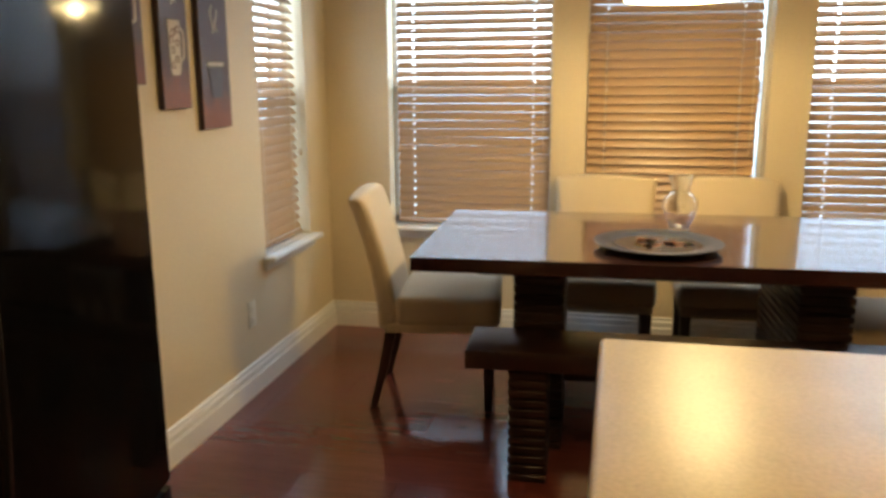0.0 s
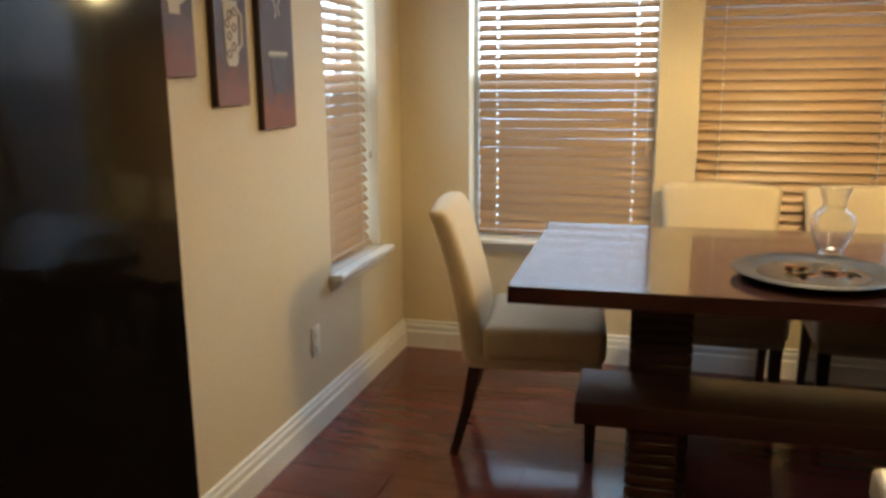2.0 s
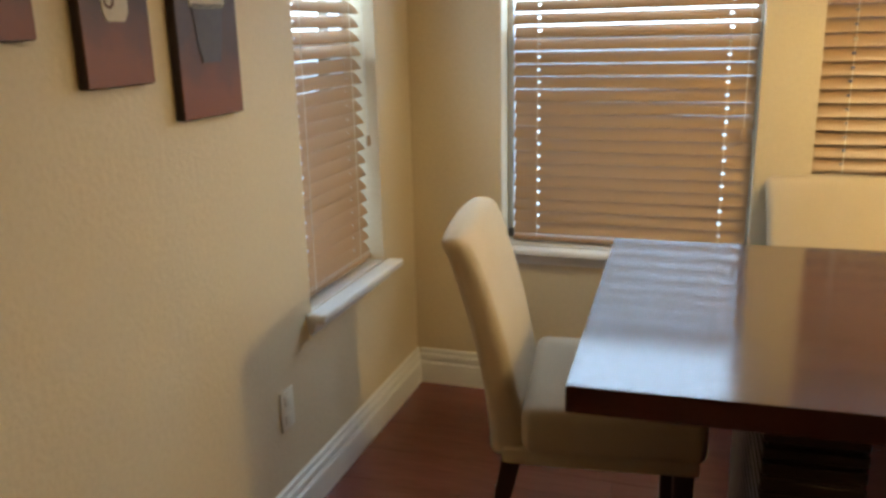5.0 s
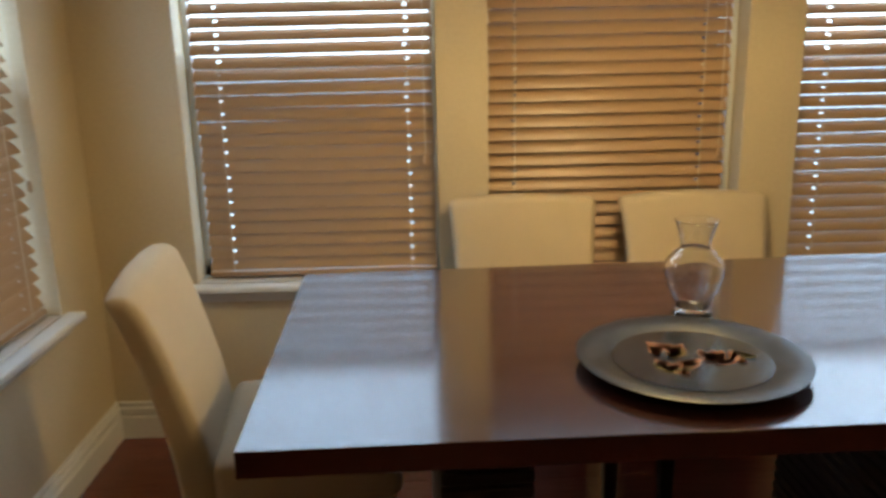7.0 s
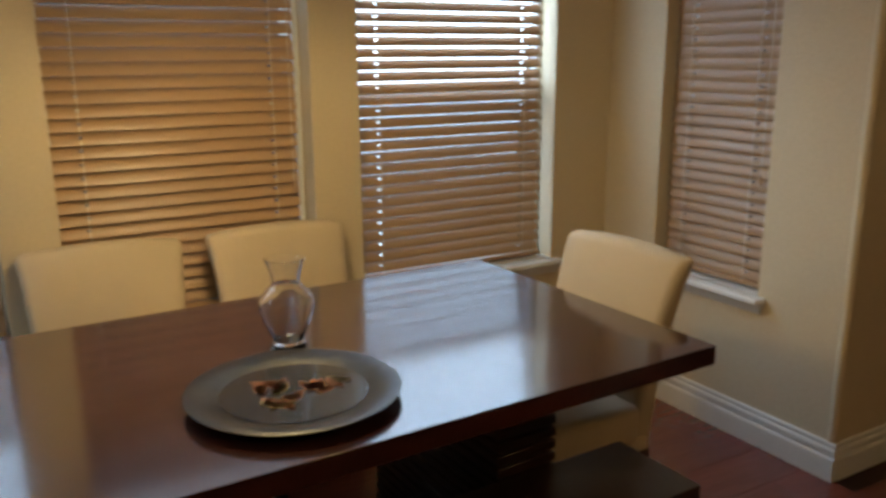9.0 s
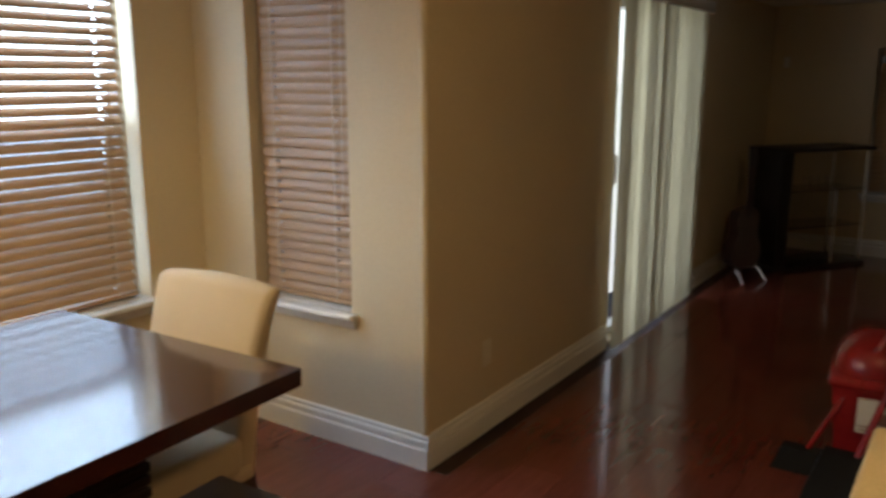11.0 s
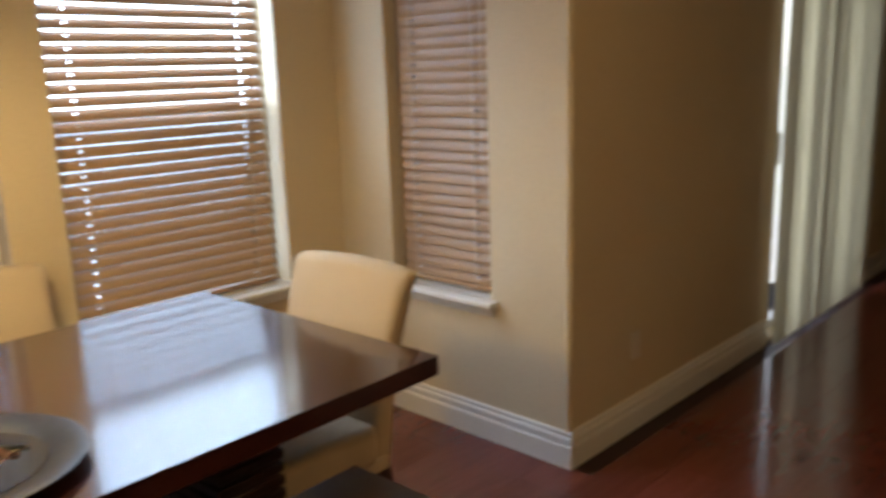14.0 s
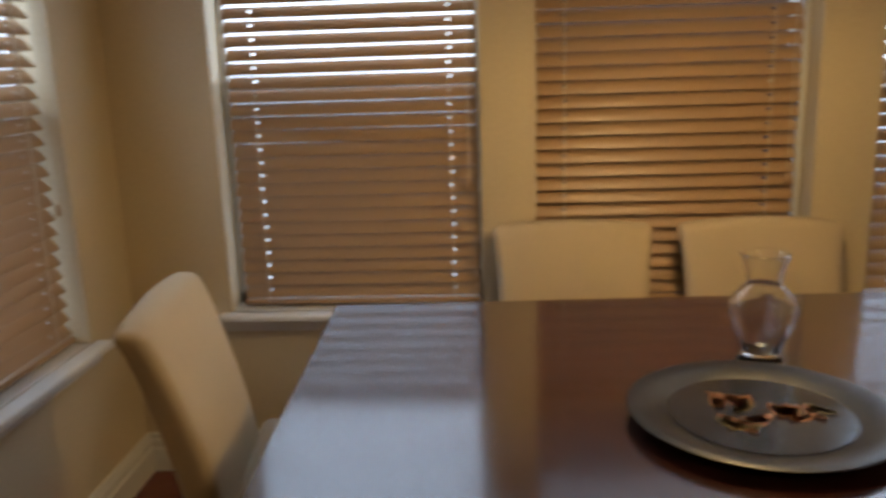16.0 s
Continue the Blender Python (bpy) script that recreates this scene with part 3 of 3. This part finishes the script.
# ---- chairs ----
def chair(at, turn, label):
    """A parsons chair; local +y is the way it faces, the origin under the back's outer face."""
    c = thing("dining_chair", at, label, "chair", "chairs round the table", turn)
    w = 0.245
    bm = bmesh.new()
    rows, cols = 9, 7
    grid = {}
    for i in range(rows):
        z = 0.33 + (0.88 - 0.33) * i / (rows - 1)
        f = i / (rows - 1)
        lean = -0.115 * f ** 1.7
        half = w * (0.88 + 0.10 * f + 0.05 * f ** 6)
        for j in range(cols):
            u = 2 * j / (cols - 1) - 1
            arch = 0.0 if i < rows - 1 else -0.018 * u * u
            for side in (0, 1):
                thick = 0.085 - 0.02 * f
                bow = 0.010 * (1 - u * u) * (1 if side else 0.4)
                grid[i, j, side] = bm.verts.new((u * half, lean + (thick + bow if side else -bow), z + arch))
    for i in range(rows - 1):
        for j in range(cols - 1):
            for side in (0, 1):
                q = [grid[i, j, side], grid[i, j + 1, side], grid[i + 1, j + 1, side], grid[i + 1, j, side]]
                bm.faces.new(q if not side else q[::-1])
    for i in range(rows - 1):
        for j in (0, cols - 1):
            q = [grid[i, j, 0], grid[i + 1, j, 0], grid[i + 1, j, 1], grid[i, j, 1]]
            bm.faces.new(q if j == 0 else q[::-1])
    for j in range(cols - 1):
        for i in (0, rows - 1):
            q = [grid[i, j, 0], grid[i, j, 1], grid[i, j + 1, 1], grid[i, j + 1, 0]]
            bm.faces.new(q if i == 0 else q[::-1])
    bmesh.ops.recalc_face_normals(bm, faces=bm.faces[:])
    rim = [e for e in bm.edges if e.is_manifold and e.calc_face_angle() > 0.8]
    bmesh.ops.bevel(bm, geom=rim, offset=0.026, segments=4, affect="EDGES", profile=0.5)
    part("backrest", bm, FABRIC, c)
    part("seat", box((-w, 0.075, 0.355), (w, 0.50, 0.475), 0.030, 4), FABRIC, c)
    part("seat_rail", box((-w + 0.012, 0.03, 0.325), (w - 0.012, 0.485, 0.362), 0.008), FABRIC, c)
    for x in (-1, 1):
        part("leg", loft([(x * 0.205 - 0.016, x * 0.205 + 0.016, 0.435, 0.467, 0.0), (x * 0.205 - 0.023, x * 0.205 + 0.023, 0.428, 0.474, 0.33)], 0.003), DARKWOOD, c)
        part("leg", loft([(x * 0.205 - 0.016, x * 0.205 + 0.016, -0.045, -0.013, 0.0), (x * 0.205 - 0.018, x * 0.205 + 0.018, 0.0, 0.036, 0.17), (x * 0.205 - 0.023, x * 0.205 + 0.023, 0.03, 0.076, 0.34)], 0.003), DARKWOOD, c)
    return c


CHAIR = "cream upholstered parsons chair with dark wooden legs"
chair((0.565, -0.885, 0), -83, CHAIR + " at the table's end").scale = (1, 1, 1.03)
chair((1.472, -0.13, 0), 180, CHAIR + " against the window")
chair((2.048, -0.13, 0), 180, CHAIR + " against the window")
chair((2.775, -0.97, 0), 92, CHAIR + " beside the narrow window").scale = (1, 1, 1.03)

# ---- on the table ----
plate = thing("charger_plate", (1.675, -1.255, 0.761), "round dark pewter charger with copper leaves in its well", "plate")
part("rim", spun([(0.150, 0.012), (0.10, 0.003), (0.14, 0.0), (0.19, 0.010), (0.221, 0.021), (0.224, 0.025), (0.217, 0.027), (0.175, 0.020), (0.156, 0.014), (0.151, 0.012)], 72), PEWTER, plate)
part("well", spun([(0.0, 0.008), (0.09, 0.008), (0.138, 0.0095), (0.153, 0.0150)], 72), PLATEIN, plate)
for k in range(18):
    a, r = 2.1 * (k % 3) + random.uniform(-0.45, 0.45), random.uniform(0.03, 0.105)
    bm = bmesh.new()
    n = 8
    up = [bm.verts.new((0.030 * s * math.cos(t), 0.012 * math.sin(t), 0.0015 + 0.006 * math.cos(t) ** 2)) for t in [2 * math.pi * i / n for i in range(n)] for s in (1,)]
    bm.faces.new(up)
    bmesh.ops.solidify(bm, geom=bm.faces[:], thickness=0.001)
    leaf = part("leaf", bm, OLIVE if k % 5 == 2 else COPPERY, plate)
    leaf.matrix_local = pose(r * math.cos(a), r * math.sin(a) * 0.8, 0.0125, 0, 0, random.uniform(0, 360))

vase = thing("glass_vase", (1.765, -0.968, 0.760), "clear glass vase with flared lip standing on the table", "vase")
part("vase_body", spun([(r * 1.10, z * 1.09) for r, z in [(0.0, 0.0165), (0.034, 0.0165), (0.036, 0.03), (0.052, 0.066), (0.061, 0.10), (0.058, 0.122), (0.042, 0.140), (0.030, 0.152), (0.031, 0.168), (0.040, 0.198), (0.044, 0.208), (0.042, 0.209), (0.037, 0.198), (0.028, 0.168), (0.027, 0.152), (0.039, 0.137), (0.055, 0.120), (0.058, 0.10), (0.049, 0.066), (0.032, 0.032), (0.028, 0.022), (0.0, 0.020)]], 48), VASE, vase)
part("foot", spun([(r * 1.10, z * 1.09) for r, z in [(0.0, 0.0), (0.040, 0.0), (0.042, 0.006), (0.034, 0.016), (0.0, 0.016)]], 48), VASE, vase)

# ---- pendant lamp over the table ----
pend = thing("pendant_lamp", (PENDANT[0], PENDANT[1], TOP), "lit bowl pendant lamp hanging over the dining table", "lamp")
drop = PENDANT[2] - TOP
part("canopy", spun([(0.0, 0.0), (0.06, 0.0), (0.06, -0.012), (0.02, -0.03), (0.0, -0.03)], 32), CHROME, pend)
part("stem", tube([(0, 0, -0.02), (0, 0, drop + 0.20)], 0.006), CHROME, pend)
part("shade", spun([(0.0, drop + 0.20), (0.05, drop + 0.19), (0.13, drop + 0.14), (0.185, drop + 0.06), (0.205, drop), (0.199, drop), (0.179, drop + 0.06), (0.125, drop + 0.134), (0.048, drop + 0.183), (0.0, drop + 0.192)], 56), SHADE, pend, "glowing cream glass shade")

# ---- kitchen ----
island = thing("kitchen_island", (2.105, -3.378, 0.0), "kitchen island with a polished tan stone top", "island")
part("countertop", box((-0.60, -0.57, 0.88), (0.60, 0.575, 0.92), 0.010, 3), GRANITE, island)
part("island_cabinet", box((-0.54, -0.52, 0.09), (0.54, 0.50, 0.88)), ISLANDWOOD, island)
part("toe_kick", box((-0.51, -0.48, 0.0), (0.51, 0.46, 0.09)), BLACK, island)
for x in (-0.27, 0.27):
    part("end_panel", box((x - 0.25, 0.50, 0.14), (x + 0.25, 0.514, 0.84), 0.004), ISLANDWOOD, island)
band = thing("hair_band", (2.568, -3.016, 0.9206), "thin dark elastic hair band lying on the stone top", "hair band")
part("elastic_ring", tube([(0.031 * math.cos(t), 0.027 * math.sin(t), 0.003) for t in [2 * math.pi * k / 40 for k in range(41)]], 0.003, 8), BLACK, band)

fridge = thing("refrigerator", (0.005, -3.362, 0.0), "glossy black refrigerator with curved doors and bar handles", "refrigerator")
part("cabinet", box((0.0, -0.465, 0.03), (0.64, 0.465, 1.78), 0.006), BLACK, fridge)
for y0, y1, z0, z1 in ((-0.467, -0.086, 0.62, 1.77), (-0.074, 0.467, 0.62, 1.77), (-0.467, 0.467, 0.06, 0.605)):
    bm = bmesh.new()
    n = 14
    rows = []
    for k in range(n + 1):
        y = y0 + (y1 - y0) * k / n
        x = 0.752 - y * y / 5.9
        rows.append([bm.verts.new((0.645, y, z0)), bm.verts.new((x, y, z0)), bm.verts.new((x, y, z1)), bm.verts.new((0.645, y, z1))])
    for a, b in zip(rows, rows[1:]):
        for k in range(4):
            bm.faces.new((a[k], b[k], b[(k + 1) % 4], a[(k + 1) % 4]))
    bm.faces.new(rows[0])
    bm.faces.new(rows[-1][::-1])
    bmesh.ops.recalc_face_normals(bm, faces=bm.faces[:])
    d = part("door", bm, BLACKGLOSS, fridge)
    if z0 > 0.6:
        y = -0.125 if y0 < -0.1 else -0.035
        part("handle", tube([(0.75, y, 0.70), (0.795, y, 0.74), (0.815, y, 0.95), (0.82, y, 1.15), (0.815, y, 1.38), (0.795, y, 1.60), (0.75, y, 1.64)], 0.011), HANDLE, d, "curved black bar handle")
    else:
        part("handle", tube([(0.72, -0.36, 0.53), (0.775, -0.33, 0.53), (0.80, 0, 0.53), (0.775, 0.33, 0.53), (0.72, 0.36, 0.53)], 0.011), HANDLE, d, "curved black bar handle")
for x in (0.08, 0.56):
    for y in (-0.4, 0.4):
        part("foot", spun([(0.02, 0.0), (0.02, 0.035)], 12, x, y), BLACK, fridge)

unit = thing("kitchen_cabinet", (3.60, -3.14, 0.0), "oak kitchen base cabinet at the end of the partition", "cabinet")
part("body", box((0.0, -0.085, 0.0), (0.62, -0.005, 0.88), 0.003), CABINET, unit)
part("face_strip", box((-0.012, -0.083, 0.10), (0.0, -0.007, 0.87), 0.003), CABINET, unit)
part("toe_board", box((-0.004, -0.083, 0.0), (0.0, -0.007, 0.095)), BLACK, unit)
washer = thing("dishwasher", (3.60, -3.23, 0.0), "black dishwasher under the kitchen counter", "dishwasher")
part("body", box((0.02, -0.60, 0.02), (0.62, 0.0, 0.875)), BLACK, washer)
part("front_panel", box((-0.012, -0.597, 0.10), (0.02, -0.003, 0.87), 0.005), BLACKGLOSS, washer)
part("handle", tube([(-0.012, -0.52, 0.76), (-0.04, -0.50, 0.76), (-0.04, -0.10, 0.76), (-0.012, -0.08, 0.76)], 0.009), BLACK, washer)
part("foot", box((0.05, -0.55, 0.0), (0.55, -0.05, 0.02)), BLACK, washer)
top = thing("kitchen_counter", (3.56, -3.13, 0.88), "tan stone worktop with a raised bar ledge behind", "worktop")
part("worktop", box((0.0, -1.2, 0.001), (0.67, 0.0, 0.04), 0.008, 3), GRANITE, top)
part("backsplash", box((0.67, -1.2, 0.041), (0.69, 0.0, 0.21)), GRANITE, top)
part("bar_ledge", box((0.60, -1.2, 0.21), (0.98, 0.0, 0.25), 0.008, 3), GRANITE, top)
half = structure("wall_half", box((4.253, -4.33, 0), (4.42, -3.13, 1.09)), WALL, "low beige wall under the bar ledge")


def crumple(at, sx, sy, sz, label):
    bm = bmesh.new()
    bmesh.ops.create_icosphere(bm, subdivisions=4, radius=1.0)
    for v in bm.verts:
        n = noise.noise(v.co * 1.8) * 0.35 + abs(noise.noise(v.co * 4.1 + Vector((7, 2, 5)))) * 0.38
        v.co *= 0.8 + n
        v.co = Vector((v.co.x * sx, v.co.y * sy, max(0.0, (v.co.z + 0.75) * sz)))
    ob = part("paper_towel", bm, PAPER)
    ob.location = at
    return tagged(ob, label, "paper towel")


crumple((3.80, -3.26, 0.921), 0.12, 0.10, 0.055, "crumpled white paper towel on the stone worktop")
crumple((4.34, -3.33, 1.131), 0.09, 0.09, 0.022, "white paper towel lying on the raised ledge")
tray = thing("black_appliance", (4.58, -3.42, 1.13), "dark appliance standing on the raised ledge", "appliance")
part("case", box((-0.12, -0.2, 0.0), (-0.02, 0.2, 0.16), 0.012), BLACK, tray)

ceil = thing("ceiling_light", (2.3, -3.3, TOP), "round flush ceiling light over the kitchen", "ceiling light")
part("base", spun([(0.0, 0.0), (0.17, 0.0), (0.17, -0.03), (0.0, -0.03)], 40), CHROME, ceil)
part("diffuser", spun([(0.155, -0.03), (0.13, -0.06), (0.07, -0.08), (0.0, -0.085)], 40), DIFFUSER, ceil, "lit frosted diffuser")

# ---- red bin, broom and dustpan ----
bin_ = thing("trash_bin", (4.677, -2.641, 0.0), "red plastic trash bin with a domed lid and paper label", "trash bin", turn=6)
part("bucket", loft([(-0.15, 0.15, -0.115, 0.115, 0.0), (-0.185, 0.185, -0.15, 0.15, 0.36)], 0.03), RED, bin_)
part("collar", box((-0.20, -0.165, 0.345), (0.20, 0.165, 0.385), 0.016, 3), RED, bin_)
bm = bmesh.new()
bmesh.ops.create_uvsphere(bm, u_segments=32, v_segments=16, radius=1.0)
for v in bm.verts:
    v.co = Vector((math.copysign(abs(v.co.x) ** 0.75, v.co.x) * 0.19, math.copysign(abs(v.co.y) ** 0.75, v.co.y) * 0.155, 0.385 + max(0.0, v.co.z) * 0.155))
part("lid", bm, RED, bin_, "glossy domed red lid")
part("lid_tab", box((-0.23, -0.05, 0.36), (-0.18, 0.05, 0.395), 0.01), RED, bin_)
lab = part("label", box((-0.1895, -0.075, 0.20), (-0.172, 0.055, 0.335)), LABEL, bin_, "white paper label with yellow bar")
lab.matrix_local = pose(-0.008, 0, 0, 0, -4, 0)
for y0, y1, z0, z1, mm in ((-0.065, -0.01, 0.24, 0.29, LABELRED), (-0.07, -0.03, 0.205, 0.225, LABELYEL), (0.0, 0.045, 0.21, 0.216, LABELRED), (0.0, 0.045, 0.225, 0.231, LABELRED)):
    part("print_bar", box((-0.1905, y0, z0), (-0.189, y1, z1)), mm, lab)

broom = thing("broom", (4.43, -2.433, 0.0), "red handled broom with black bristles leaning on the partition", "broom")
part("bristles", loft([(-0.05, 0.08, -0.14, 0.10, 0.0), (-0.02, 0.04, -0.10, 0.07, 0.085)], 0.004), MATTE, broom)
part("handle", tube([(0.02, -0.02, 0.08), (0.22, -0.46, 1.02)], 0.011), RED, broom)
part("grip", tube([(0.22, -0.46, 1.02), (0.245, -0.482, 1.18), (0.25, -0.486, 1.20)], [0.02, 0.019, 0.01]), BLACK, broom)
pan = thing("dustpan", (4.303, -2.631, 0.0), "long handled dustpan with black tray and red tube", "dustpan")
part("tray", loft([(-0.16, 0.10, -0.15, 0.15, 0.0), (-0.14, 0.11, -0.14, 0.14, 0.05), (-0.02, 0.10, -0.11, 0.11, 0.13)], 0.012), MATTE, pan)
part("handle", tube([(0.06, -0.0, 0.11), (0.30, -0.265, 1.03)], 0.014), RED, pan)

# ---- family room ----
stand = thing("glass_bar_stand", (8.267, -1.727, 0.0), "black topped glass shelf stand with chrome posts", "stand", turn=-36)
part("top", box((-0.46, -0.20, 0.93), (0.46, 0.20, 0.96), 0.006), BLACK, stand)
part("side_panel", box((-0.45, -0.18, 0.03), (-0.34, 0.18, 0.93), 0.006), BLACK, stand)
part("base", box((-0.46, -0.20, 0.0), (0.46, 0.20, 0.03), 0.006), BLACK, stand)
for z in (0.33, 0.62):
    part("shelf", box((-0.34, -0.17, z), (0.42, 0.17, z + 0.008)), PANE, stand)
for x, y in ((0.41, -0.17), (0.41, 0.17), (0.12, -0.17)):
    part("post", tube([(x, y, 0.03), (x, y, 0.93 if x > 0.3 else 0.62)], 0.012), CHROME, stand)
for k in range(4):
    g = thing("drinking_glass", (8.25 + 0.048 * k, -1.71 - 0.05 * k, 0.629), "small clear glass on the stand's shelf", "glass", "glasses on the stand")
    part("glass_body", spun([(0.0, 0.0), (0.026, 0.0), (0.032, 0.09), (0.029, 0.09), (0.024, 0.006), (0.0, 0.006)], 20), VASE, g)

guitar = thing("guitar", (7.415, -1.446, 0.0), "dark acoustic guitar standing on a small metal stand", "guitar", turn=-28)
side = [(0.0, 0.10), (0.08, 0.105), (0.135, 0.14), (0.155, 0.20), (0.145, 0.27), (0.11, 0.33), (0.098, 0.37), (0.108, 0.43), (0.115, 0.47), (0.095, 0.53), (0.04, 0.555), (0.0, 0.557)]
outline = side + [(-a, z) for a, z in reversed(side[1:-1])]
b_ = part("body", prism(outline, -0.045, 0.045, "y"), DARKWOOD, guitar)
part("soundboard", prism([(a * 0.96, 0.33 + (z - 0.33) * 0.96) for a, z in outline], -0.0485, -0.0452, "y"), SPRUCE, b_, "silvery face catching the light")
part("neck", box((-0.025, -0.05, 0.48), (0.025, -0.025, 0.86), 0.004), DARKWOOD, guitar)
part("headstock", box((-0.038, -0.05, 0.86), (0.038, -0.03, 1.0), 0.004), BLACK, guitar)
part("stand_frame", tube([(-0.12, -0.14, 0.006), (-0.11, -0.05, 0.10), (0.11, -0.05, 0.10), (0.12, -0.14, 0.006)], 0.007), CHROME, guitar)
part("stand_back", tube([(0.0, 0.16, 0.006), (0.0, 0.05, 0.30)], 0.007), CHROME, guitar)
speaker = thing("subwoofer", (7.764, -2.747, 0.0), "black floor loudspeaker box by the window wall", "loudspeaker")
part("cabinet", box((-0.12, -0.12, 0.01), (0.12, 0.12, 0.52), 0.008), BLACK, speaker)
part("grille", box((-0.128, -0.10, 0.05), (-0.118, 0.10, 0.49), 0.004), BLACK, speaker)
part("plinth", box((-0.10, -0.10, 0.0), (0.10, 0.10, 0.012)), BLACK, speaker)

# ---- floor planks ----
floor = structure("floor", box((-0.16, -5.66, -0.12), (XF + 0.16, 0.17, -0.006)), SUBFLOOR, "glossy dark cherry plank floor")
mesh = None
for i in range(30):
    y = -5.5 + 0.19 * i
    for j in range(8):
        x = -0.9 + 1.3 * j + 0.43 * (i % 3)
        x0, x1 = max(x, 0.0), min(x + 1.3, XF)
        if y + 0.19 > YS and x1 > XE:
            x1 = min(x1, XE)
        y1 = min(y + 0.19, 0.0)
        if x1 - x0 < 0.02 or y1 - y < 0.02:
            continue
        if x1 - x0 > 1.2999 and y1 - y > 0.1899:
            if mesh is None:
                first = part("plank", box((0.0004, 0.0004, -0.006), (1.2996, 0.1896, 0.0), 0.0006, 1), PLANK, floor, smooth=False)
                mesh = first.data
                p = first
            else:
                p = new("plank", mesh)
                p.parent = floor
        else:
            p = part("plank", box((0.0004, 0.0004, -0.006), (x1 - x0 - 0.0004, y1 - y - 0.0004, 0.0), 0.0006, 1), PLANK, floor, smooth=False)
        p.location = (x0, y, 0)
